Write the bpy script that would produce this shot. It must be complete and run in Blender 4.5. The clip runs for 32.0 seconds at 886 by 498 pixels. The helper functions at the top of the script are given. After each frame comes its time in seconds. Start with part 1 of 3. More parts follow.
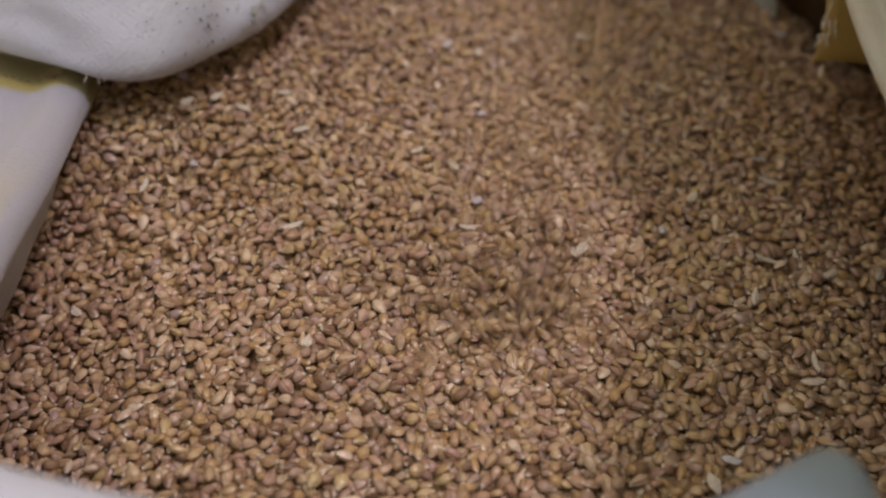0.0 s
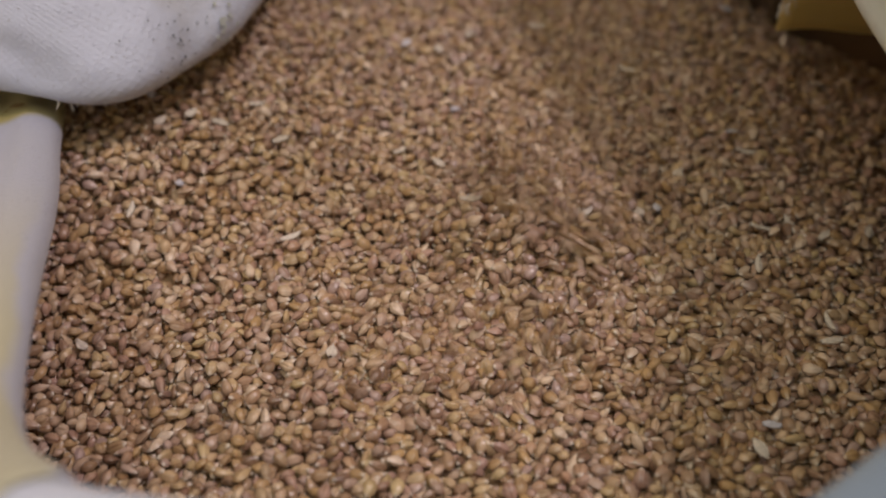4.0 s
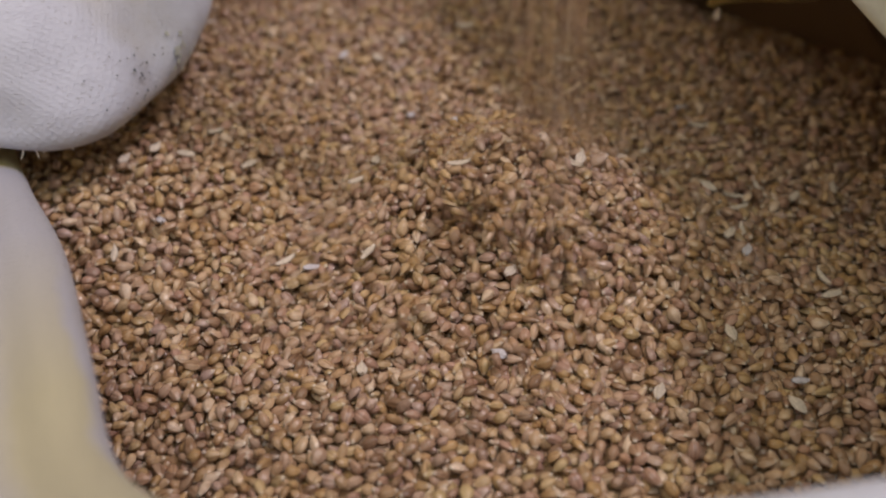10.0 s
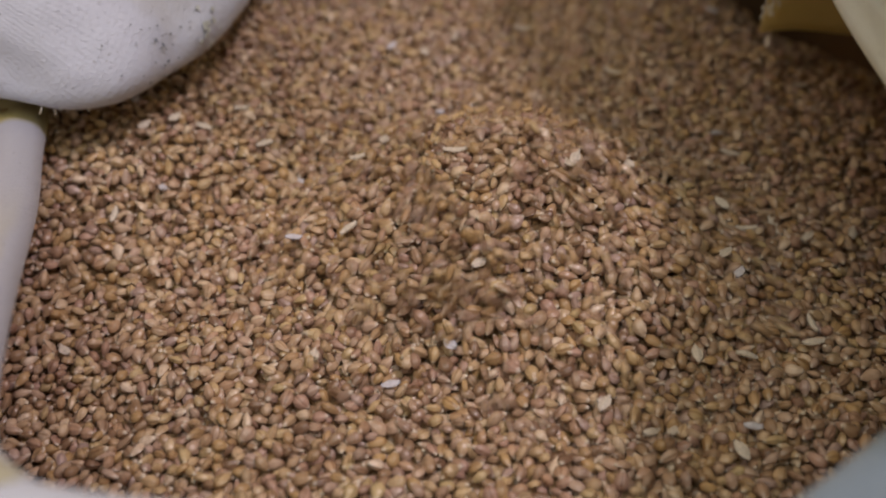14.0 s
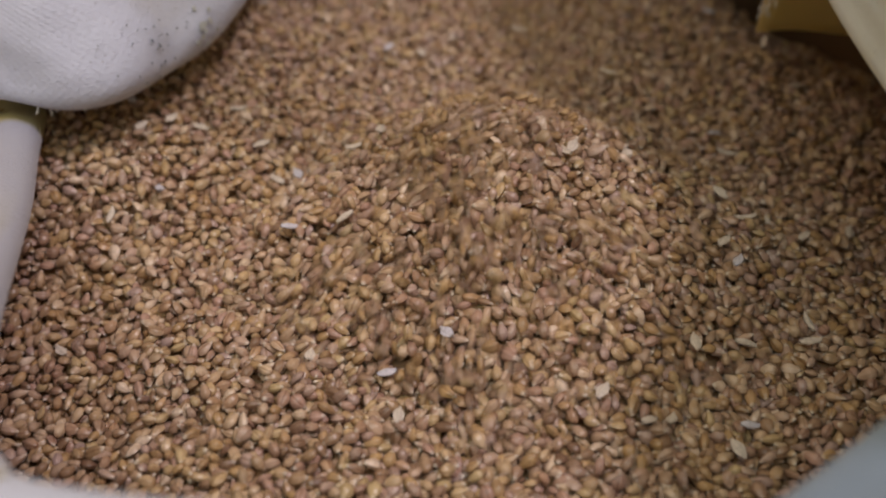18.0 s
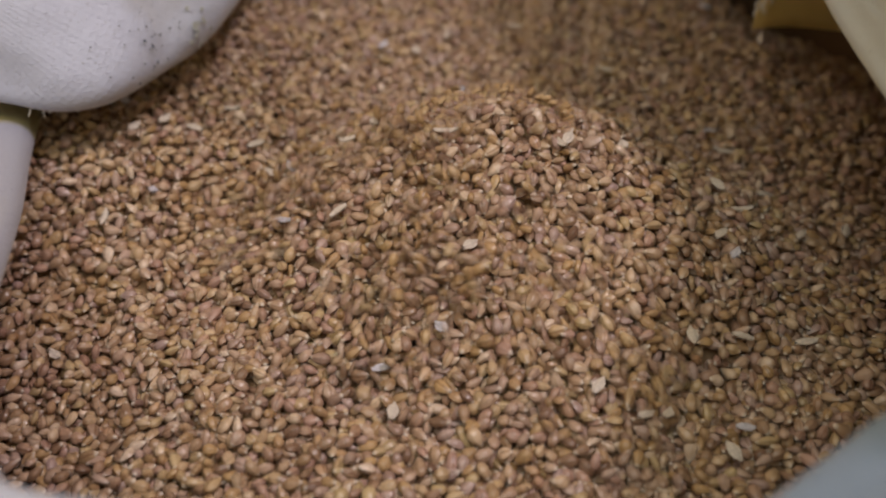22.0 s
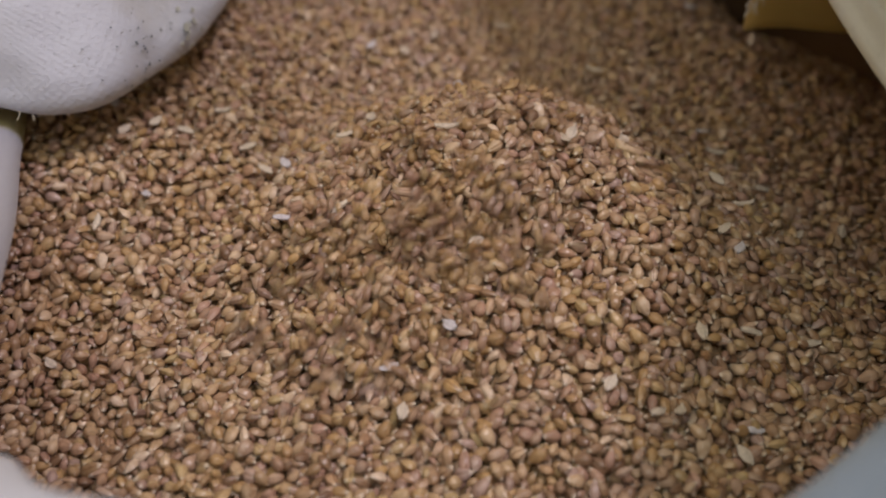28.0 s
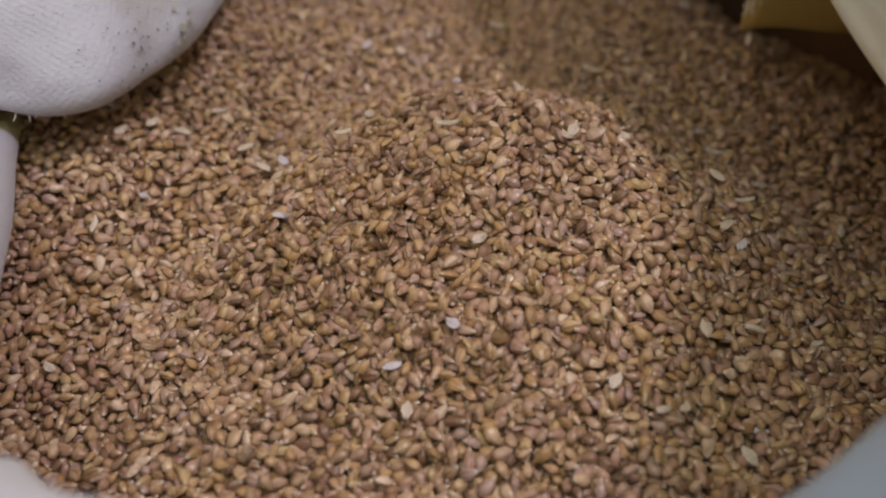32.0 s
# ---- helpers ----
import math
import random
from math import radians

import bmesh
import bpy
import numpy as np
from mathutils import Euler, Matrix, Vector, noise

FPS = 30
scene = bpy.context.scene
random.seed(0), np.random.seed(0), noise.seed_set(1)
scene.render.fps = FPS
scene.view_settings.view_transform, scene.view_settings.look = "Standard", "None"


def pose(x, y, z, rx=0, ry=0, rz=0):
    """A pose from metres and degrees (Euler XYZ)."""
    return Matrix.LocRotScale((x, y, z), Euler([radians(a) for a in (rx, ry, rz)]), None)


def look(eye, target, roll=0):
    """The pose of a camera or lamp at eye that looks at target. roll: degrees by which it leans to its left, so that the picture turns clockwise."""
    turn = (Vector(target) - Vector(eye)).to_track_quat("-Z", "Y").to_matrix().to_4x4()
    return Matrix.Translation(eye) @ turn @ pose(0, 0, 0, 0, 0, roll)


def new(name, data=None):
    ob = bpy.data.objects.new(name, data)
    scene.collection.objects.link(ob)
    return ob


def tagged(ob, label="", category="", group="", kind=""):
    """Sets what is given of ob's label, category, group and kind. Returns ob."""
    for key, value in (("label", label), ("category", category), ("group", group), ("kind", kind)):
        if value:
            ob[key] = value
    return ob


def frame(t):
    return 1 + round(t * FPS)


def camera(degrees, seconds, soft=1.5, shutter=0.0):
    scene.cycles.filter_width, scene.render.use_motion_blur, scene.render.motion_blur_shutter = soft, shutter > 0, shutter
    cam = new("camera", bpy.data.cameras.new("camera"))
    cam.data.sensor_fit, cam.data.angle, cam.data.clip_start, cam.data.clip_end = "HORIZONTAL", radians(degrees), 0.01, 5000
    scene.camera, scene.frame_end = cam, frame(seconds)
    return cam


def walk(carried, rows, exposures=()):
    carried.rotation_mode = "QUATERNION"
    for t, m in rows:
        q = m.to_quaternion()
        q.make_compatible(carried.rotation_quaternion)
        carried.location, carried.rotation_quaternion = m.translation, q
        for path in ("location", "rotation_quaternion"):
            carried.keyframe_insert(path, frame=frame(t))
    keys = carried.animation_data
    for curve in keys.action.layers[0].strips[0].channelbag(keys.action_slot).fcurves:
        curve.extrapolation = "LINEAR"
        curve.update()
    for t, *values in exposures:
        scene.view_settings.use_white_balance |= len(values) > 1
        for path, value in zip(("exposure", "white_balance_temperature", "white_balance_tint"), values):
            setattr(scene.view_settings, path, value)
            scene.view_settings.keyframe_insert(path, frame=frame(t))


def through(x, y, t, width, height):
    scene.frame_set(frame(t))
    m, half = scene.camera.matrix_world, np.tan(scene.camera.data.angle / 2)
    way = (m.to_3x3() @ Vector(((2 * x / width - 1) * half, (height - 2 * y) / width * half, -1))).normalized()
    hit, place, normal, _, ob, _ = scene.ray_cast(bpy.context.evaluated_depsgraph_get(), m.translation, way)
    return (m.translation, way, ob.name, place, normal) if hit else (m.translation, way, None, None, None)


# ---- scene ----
# Lengths below are worked out in decimetres and scaled by DM.
DM = 0.1
cam = camera(40, 32.0, soft=2.0, shutter=0.6)
cam.data.dof.use_dof = True
cam.data.dof.focus_distance = 0.40
cam.data.dof.aperture_fstop = 7.0
walk(cam, [
    (0.0, pose(0.0034, -0.3393, 0.2661, 53.70, -1.94, 5.40)),
    (0.5, pose(-0.0025, -0.3395, 0.2649, 53.71, -1.80, 4.38)),
    (1.0, pose(-0.0086, -0.3392, 0.2650, 53.67, -1.71, 3.33)),
    (1.5, pose(-0.0116, -0.3392, 0.2656, 53.59, -1.48, 2.75)),
    (2.0, pose(-0.0164, -0.3394, 0.2647, 53.70, -1.45, 1.94)),
    (2.5, pose(-0.0216, -0.3404, 0.2627, 53.92, -1.29, 0.99)),
    (3.0, pose(-0.0282, -0.3397, 0.2630, 53.84, -1.30, -0.00)),
    (3.5, pose(-0.0330, -0.3397, 0.2625, 53.94, -1.09, -0.90)),
    (5.5, pose(-0.0679, -0.3375, 0.2614, 54.13, -0.18, -7.10)),
    (6.0, pose(-0.0776, -0.3357, 0.2617, 54.07, 0.08, -8.85)),
    (6.5, pose(-0.0871, -0.3341, 0.2623, 54.00, 0.32, -10.57)),
    (7.0, pose(-0.0937, -0.3325, 0.2629, 53.95, 0.40, -11.70)),
    (7.5, pose(-0.1004, -0.3317, 0.2628, 54.06, 0.59, -12.98)),
    (8.0, pose(-0.1087, -0.3296, 0.2633, 54.07, 0.58, -14.42)),
    (8.5, pose(-0.1149, -0.3297, 0.2627, 54.28, 0.82, -15.55)),
    (9.0, pose(-0.1172, -0.3295, 0.2623, 54.40, 0.83, -15.99)),
    (9.5, pose(-0.1062, -0.3320, 0.2621, 54.33, 0.79, -14.32)),
    (10.0, pose(-0.0962, -0.3330, 0.2618, 54.30, 0.44, -12.42)),
    (10.5, pose(-0.0820, -0.3364, 0.2610, 54.37, 0.28, -10.09)),
    (11.0, pose(-0.0691, -0.3370, 0.2624, 54.18, 0.03, -7.93)),
    (11.5, pose(-0.0583, -0.3379, 0.2629, 54.05, -0.26, -6.11)),
    (12.0, pose(-0.0491, -0.3384, 0.2627, 54.04, -0.52, -4.44)),
    (12.5, pose(-0.0423, -0.3396, 0.2626, 54.14, -0.60, -3.39)),
    (13.0, pose(-0.0392, -0.3396, 0.2619, 54.15, -0.70, -2.91)),
    (13.5, pose(-0.0344, -0.3397, 0.2623, 54.11, -0.54, -2.38)),
    (14.0, pose(-0.0341, -0.3397, 0.2623, 54.11, -0.64, -2.35)),
    (14.5, pose(-0.0342, -0.3402, 0.2619, 54.21, -0.61, -2.36)),
    (16.5, pose(-0.0339, -0.3408, 0.2618, 54.25, -0.69, -2.42)),
    (17.0, pose(-0.0349, -0.3404, 0.2620, 54.18, -0.76, -2.51)),
    (18.0, pose(-0.0333, -0.3404, 0.2612, 54.28, -0.60, -2.44)),
    (19.0, pose(-0.0336, -0.3402, 0.2606, 54.34, -0.62, -2.62)),
    (20.0, pose(-0.0290, -0.3389, 0.2623, 54.07, -0.32, -2.26)),
    (21.0, pose(-0.0315, -0.3369, 0.2648, 53.65, -0.46, -2.56)),
    (22.0, pose(-0.0315, -0.3368, 0.2635, 53.79, -0.42, -2.60)),
    (23.0, pose(-0.0337, -0.3362, 0.2639, 53.73, -0.53, -2.86)),
    (24.0, pose(-0.0346, -0.3357, 0.2634, 53.76, -0.58, -2.99)),
    (25.0, pose(-0.0359, -0.3352, 0.2631, 53.77, -0.65, -3.14)),
    (25.5, pose(-0.0374, -0.3349, 0.2622, 53.86, -0.75, -3.35)),
    (27.5, pose(-0.0446, -0.3319, 0.2642, 53.54, -1.21, -4.24)),
    (28.0, pose(-0.0477, -0.3310, 0.2634, 53.61, -1.41, -4.58)),
    (29.0, pose(-0.0481, -0.3311, 0.2626, 53.68, -1.42, -4.69)),
    (30.0, pose(-0.0535, -0.3288, 0.2633, 53.50, -1.75, -5.27)),
    (31.0, pose(-0.0550, -0.3285, 0.2628, 53.57, -1.80, -5.49)),
    (32.0, pose(-0.0534, -0.3284, 0.2634, 53.51, -1.73, -5.31)),
])

# ---- world and light ----
world = bpy.data.worlds.new("room_light")
scene.world = world
world.use_nodes = True
world.node_tree.nodes["Background"].inputs[0].default_value = (1.0, 0.775, 0.51, 1)
world.node_tree.nodes["Background"].inputs[1].default_value = 0.59
lamp = bpy.data.lights.new("window_sun", "SUN")
lamp.energy, lamp.angle, lamp.color = 1.28, radians(7), (1.085, 0.94, 1.03)
sun = new("window_sun", lamp)
sun.matrix_world = look((0.42, -0.26, 1.0), (0, 0, 0))
# a broad fill lamp, added behind the camera to lift the shaded side
lamp = bpy.data.lights.new("fill_light", "AREA")
lamp.shape, lamp.size, lamp.size_y = "RECTANGLE", 1.4, 0.9
lamp.energy, lamp.color = 9.2, (0.91, 1.01, 1.00)
fill_light = new("fill_light", lamp)
fill_light.matrix_world = look((-0.35, -1.0, 1.65), (0, 0, 0))
scene.view_settings.exposure = 0.0


# ---- materials ----
def material(name, rough=0.6):
    m = bpy.data.materials.new(name)
    m.use_nodes = True
    t = m.node_tree
    b = t.nodes["Principled BSDF"]
    b.inputs["Roughness"].default_value = rough
    return m, t.nodes, t.links, b


def ramp(nodes, stops):
    r = nodes.new("ShaderNodeValToRGB")
    e = r.color_ramp.elements
    while len(e) < len(stops):
        e.new(0.5)
    for item, (p, c) in zip(e, stops):
        item.position, item.color = p, (*c, 1)
    return r


KERNEL_TONES = [
    (0.00, (0.185, 0.107, 0.070)), (0.08, (0.290, 0.184, 0.112)), (0.18, (0.412, 0.258, 0.205)), (0.27, (0.425, 0.274, 0.130)), (0.36, (0.345, 0.221, 0.120)),
    (0.45, (0.424, 0.290, 0.215)), (0.54, (0.490, 0.344, 0.184)), (0.62, (0.308, 0.202, 0.166)), (0.70, (0.466, 0.346, 0.184)), (0.78, (0.500, 0.346, 0.232)),
    (0.86, (0.372, 0.262, 0.235)), (0.94, (0.525, 0.382, 0.240)), (1.00, (0.625, 0.495, 0.390))]


def kernel_material(name, single=False):
    m, n, l, b = material(name, 0.31)
    if single:
        src, out = n.new("ShaderNodeObjectInfo"), "Random"
    else:
        src, out = n.new("ShaderNodeNewGeometry"), "Random Per Island"
    tone = ramp(n, KERNEL_TONES)
    l.new(src.outputs[out], tone.inputs[0])
    # husk ribs along the kernel
    uv = n.new("ShaderNodeUVMap")
    sep = n.new("ShaderNodeSeparateXYZ")
    l.new(uv.outputs[0], sep.inputs[0])
    wave = n.new("ShaderNodeMath")
    wave.operation = "SINE"
    mul = n.new("ShaderNodeMath")
    mul.operation = "MULTIPLY"
    mul.inputs[1].default_value = 6.2832 * 7
    l.new(sep.outputs[1], mul.inputs[0])
    l.new(mul.outputs[0], wave.inputs[0])
    tex = n.new("ShaderNodeTexCoord")
    grain = n.new("ShaderNodeTexNoise")
    grain.inputs["Scale"].default_value = 900
    l.new(tex.outputs["Object"], grain.inputs["Vector"])
    dirt = n.new("ShaderNodeTexNoise")
    dirt.inputs["Scale"].default_value = 240
    dirt.inputs["Detail"].default_value = 3
    l.new(tex.outputs["Object"], dirt.inputs["Vector"])
    # darker germ end
    tip = ramp(n, [(0.0, (0.62, 0.50, 0.40)), (0.16, (1, 1, 1)), (1.0, (1, 1, 1))])
    l.new(sep.outputs[0], tip.inputs[0])
    mix = n.new("ShaderNodeMix")
    mix.data_type, mix.blend_type = "RGBA", "MULTIPLY"
    mix.inputs[0].default_value = 1.0
    l.new(tone.outputs[0], mix.inputs[6])
    l.new(tip.outputs[0], mix.inputs[7])
    blot = ramp(n, [(0.25, (0.68, 0.62, 0.56)), (0.55, (1, 1, 1)), (0.8, (1.12, 1.10, 1.06))])
    l.new(dirt.outputs[0], blot.inputs[0])
    mix2 = n.new("ShaderNodeMix")
    mix2.data_type, mix2.blend_type = "RGBA", "MULTIPLY"
    mix2.inputs[0].default_value = 1.0
    l.new(mix.outputs[2], mix2.inputs[6])
    l.new(blot.outputs[0], mix2.inputs[7])
    crease = ramp(n, [(0.705, (1, 1, 1)), (0.74, (0.60, 0.52, 0.45)), (0.76, (0.60, 0.52, 0.45)), (0.795, (1, 1, 1))])
    l.new(sep.outputs[1], crease.inputs[0])
    mix3 = n.new("ShaderNodeMix")
    mix3.data_type, mix3.blend_type = "RGBA", "MULTIPLY"
    mix3.inputs[0].default_value = 1.0
    l.new(mix2.outputs[2], mix3.inputs[6])
    l.new(crease.outputs[0], mix3.inputs[7])
    # pale frayed husk at the beard end, whitened further as painted highlights
    fray = n.new("ShaderNodeMapRange")
    fray.inputs[1].default_value, fray.inputs[2].default_value = 0.80, 0.97
    fray.inputs[4].default_value = 0.75
    l.new(sep.outputs[0], fray.inputs[0])
    frayed = n.new("ShaderNodeMix")
    frayed.data_type = "RGBA"
    frayed.inputs[7].default_value = (0.74, 0.67, 0.57, 1)
    l.new(fray.outputs[0], frayed.inputs[0])
    l.new(mix3.outputs[2], frayed.inputs[6])
    l.new(frayed.outputs[2], b.inputs["Base Color"])
    add = n.new("ShaderNodeMath")
    add.operation = "MULTIPLY_ADD"
    add.inputs[1].default_value = 0.5
    l.new(wave.outputs[0], add.inputs[0])
    l.new(grain.outputs[0], add.inputs[2])
    bump = n.new("ShaderNodeBump")
    bump.inputs["Strength"].default_value = 0.35
    bump.inputs["Distance"].default_value = 0.0003
    l.new(add.outputs[0], bump.inputs["Height"])
    l.new(bump.outputs[0], b.inputs["Normal"])
    b.inputs["Specular IOR Level"].default_value = 0.5
    return m


def plain(name, colour, rough=0.6, scale=400, depth=0.0002, spread=0.15):
    m, n, l, b = material(name, rough)
    tex = n.new("ShaderNodeTexCoord")
    noi = n.new("ShaderNodeTexNoise")
    noi.inputs["Scale"].default_value = scale
    noi.inputs["Detail"].default_value = 4
    l.new(tex.outputs["Object"], noi.inputs["Vector"])
    lo = tuple(c * (1 - spread) for c in colour)
    hi = tuple(min(1, c * (1 + spread)) for c in colour)
    r = ramp(n, [(0.3, lo), (0.7, hi)])
    l.new(noi.outputs[0], r.inputs[0])
    l.new(r.outputs[0], b.inputs["Base Color"])
    bump = n.new("ShaderNodeBump")
    bump.inputs["Distance"].default_value = depth
    bump.inputs["Strength"].default_value = 0.6
    l.new(noi.outputs[0], bump.inputs["Height"])
    l.new(bump.outputs[0], b.inputs["Normal"])
    return m


def cloth_material(name, colour, sheen=0.2, through=0.10, stain=(0.54, 0.49, 0.33), band=None, tint=(0.88, 0.76, 0.40)):
    """Woven polypropylene tape: over-and-under weave from the UV map, in metres."""
    m, n, l, b = material(name, 0.55)
    uv = n.new("ShaderNodeUVMap")
    sep = n.new("ShaderNodeSeparateXYZ")
    l.new(uv.outputs[0], sep.inputs[0])
    waves = []
    for k in (0, 1):
        mul = n.new("ShaderNodeMath")
        mul.operation = "MULTIPLY"
        mul.inputs[1].default_value = 3.14159 / 0.0017
        l.new(sep.outputs[k], mul.inputs[0])
        s = n.new("ShaderNodeMath")
        s.operation = "SINE"
        l.new(mul.outputs[0], s.inputs[0])
        waves.append(s)
    weave = n.new("ShaderNodeMath")
    weave.operation = "MULTIPLY"
    l.new(waves[0].outputs[0], weave.inputs[0])
    l.new(waves[1].outputs[0], weave.inputs[1])
    tex = n.new("ShaderNodeTexCoord")
    fine = n.new("ShaderNodeTexNoise")
    fine.inputs["Scale"].default_value = 700
    fine.inputs["Detail"].default_value = 5
    l.new(tex.outputs["Object"], fine.inputs["Vector"])
    wide = n.new("ShaderNodeTexNoise")
    wide.inputs["Scale"].default_value = 14
    wide.inputs["Detail"].default_value = 4
    l.new(tex.outputs["Object"], wide.inputs["Vector"])
    tone = ramp(n, [(0.33, stain), (0.47, colour), (1.0, colour)])
    l.new(wide.outputs[0], tone.inputs[0])
    speck = ramp(n, [(0.24, (0.55, 0.53, 0.50)), (0.36, (1, 1, 1))])
    l.new(fine.outputs[0], speck.inputs[0])
    mix = n.new("ShaderNodeMix")
    mix.data_type, mix.blend_type = "RGBA", "MULTIPLY"
    mix.inputs[0].default_value = 1.0
    l.new(tone.outputs[0], mix.inputs[6])
    l.new(speck.outputs[0], mix.inputs[7])
    if band:
        # a yellowed band that runs along the edge, with an uneven border
        place = n.new("ShaderNodeMath")
        place.operation = "MULTIPLY_ADD"
        place.inputs[1].default_value = 0.030
        l.new(wide.outputs[0], place.inputs[0])
        l.new(sep.outputs[1], place.inputs[2])
        part_of = n.new("ShaderNodeMapRange")
        part_of.inputs[1].default_value, part_of.inputs[2].default_value = 0.101, 0.1045
        l.new(place.outputs[0], part_of.inputs[0])
        outer = n.new("ShaderNodeMapRange")
        outer.inputs[1].default_value, outer.inputs[2].default_value = 0.118, 0.130
        outer.inputs[3].default_value, outer.inputs[4].default_value = 1.0, 0.2
        l.new(place.outputs[0], outer.inputs[0])
        both_sides = n.new("ShaderNodeMath")
        both_sides.operation = "MULTIPLY"
        l.new(part_of.outputs[0], both_sides.inputs[0])
        l.new(outer.outputs[0], both_sides.inputs[1])
        # only on its near half
        along = n.new("ShaderNodeMapRange")
        along.inputs[1].default_value, along.inputs[2].default_value = 0.200, 0.290
        l.new(sep.outputs[0], along.inputs[0])
        limited = n.new("ShaderNodeMath")
        limited.operation = "MULTIPLY"
        l.new(both_sides.outputs[0], limited.inputs[0])
        l.new(along.outputs[0], limited.inputs[1])
        aged = n.new("ShaderNodeMix")
        aged.data_type = "RGBA"
        aged.inputs[7].default_value = (*band, 1)
        l.new(limited.outputs[0], aged.inputs[0])
        l.new(mix.outputs[2], aged.inputs[6])
        # and a dyed olive stretch at the far end
        dyed = n.new("ShaderNodeMapRange")
        dyed.inputs[1].default_value, dyed.inputs[2].default_value = 0.116, 0.123
        dyed.inputs[3].default_value, dyed.inputs[4].default_value = 1.0, 0.0
        l.new(sep.outputs[0], dyed.inputs[0])
        olive = n.new("ShaderNodeMix")
        olive.data_type = "RGBA"
        olive.inputs[7].default_value = (0.36, 0.30, 0.085, 1)
        l.new(dyed.outputs[0], olive.inputs[0])
        l.new(aged.outputs[2], olive.inputs[6])
        mix = olive
    l.new(mix.outputs[2], b.inputs["Base Color"])
    add = n.new("ShaderNodeMath")
    add.operation = "MULTIPLY_ADD"
    add.inputs[1].default_value = 0.11
    l.new(weave.outputs[0], add.inputs[0])
    # loose fibres along the tapes
    stretch = n.new("ShaderNodeMapping")
    stretch.inputs["Scale"].default_value = (420, 2300, 1)
    stretch.inputs["Rotation"].default_value = (0, 0, 0.5)
    l.new(uv.outputs[0], stretch.inputs["Vector"])
    fibre = n.new("ShaderNodeTexNoise")
    fibre.inputs["Scale"].default_value = 1.0
    fibre.inputs["Detail"].default_value = 3
    fibre.inputs["Distortion"].default_value = 0.8
    l.new(stretch.outputs[0], fibre.inputs["Vector"])
    dash = n.new("ShaderNodeMapRange")
    dash.inputs[1].default_value, dash.inputs[2].default_value = 0.55, 0.72
    dash.inputs[4].default_value = 0.35
    l.new(fibre.outputs[0], dash.inputs[0])
    l.new(dash.outputs[0], add.inputs[2])
    # shiny tape ends among matt ones
    gloss = n.new("ShaderNodeMapRange")
    gloss.inputs[1].default_value, gloss.inputs[2].default_value = 0.56, 0.68
    gloss.inputs[3].default_value, gloss.inputs[4].default_value = 0.62, 0.20
    l.new(fibre.outputs[0], gloss.inputs[0])
    l.new(gloss.outputs[0], b.inputs["Roughness"])
    bump = n.new("ShaderNodeBump")
    bump.inputs["Strength"].default_value = 0.6
    bump.inputs["Distance"].default_value = 0.0009
    l.new(add.outputs[0], bump.inputs["Height"])
    l.new(bump.outputs[0], b.inputs["Normal"])
    b.inputs["Sheen Weight"].default_value = sheen
    # thin fabric lets some light through
    glow = n.new("ShaderNodeBsdfTranslucent")
    glow.inputs[0].default_value = (*tint, 1)
    both = n.new("ShaderNodeMixShader")
    both.inputs[0].default_value = through
    l.new(b.outputs[0], both.inputs[1])
    l.new(glow.outputs[0], both.inputs[2])
    l.new(both.outputs[0], n["Material Output"].inputs[0])
    return m


KERNEL = kernel_material("barley_husk")
KERNEL_ONE = kernel_material("barley_husk_single", True)
BED = plain("grain_dust", (0.30, 0.185, 0.10), 0.9, 500)
HUSK = plain("pale_chaff", (0.55, 0.48, 0.41), 0.6, 900)
HUSK_GREY = plain("grey_chaff", (0.50, 0.48, 0.53), 0.6, 900)
CLOTH = cloth_material("white_woven_fabric", (0.51, 0.545, 0.68), through=0.06, stain=(0.49, 0.50, 0.55))
CLOTH_BLUE = cloth_material("blue_printed_fabric", (0.18, 0.245, 0.33), through=0.03, stain=(0.14, 0.205, 0.26))
CLOTH_BACKLIT = cloth_material("thin_woven_fabric", (0.66, 0.68, 0.72), through=0.52, tint=(0.88, 0.86, 0.72), stain=(0.60, 0.60, 0.58))
# dark brown stands in for the shade deep inside the white sack
CLOTH_SHADED = cloth_material("shaded_inside_fabric", (0.12, 0.064, 0.026), sheen=0.0, through=0.02, stain=(0.085, 0.045, 0.018))
CLOTH_YELLOWED = cloth_material("yellowed_fabric", (0.38, 0.39, 0.485), through=0.06, stain=(0.365, 0.37, 0.44), band=(0.41, 0.385, 0.285))
CLOTH_PANEL = cloth_material("cream_panel_fabric", (0.58, 0.45, 0.19), through=0.60, stain=(0.48, 0.37, 0.15))
THREAD = plain("frayed_thread", (0.78, 0.76, 0.72), 0.6, 900)
INK = plain("faded_grey_ink", (0.16, 0.18, 0.22), 0.7, 700)
PRINT = plain("grey_green_print", (0.42, 0.44, 0.43), 0.7, 700)
STAIN = plain("brown_stain", (0.22, 0.14, 0.05), 0.8, 300)
CONCRETE = plain("grey_concrete", (0.30, 0.29, 0.27), 0.9, 30, 0.001)


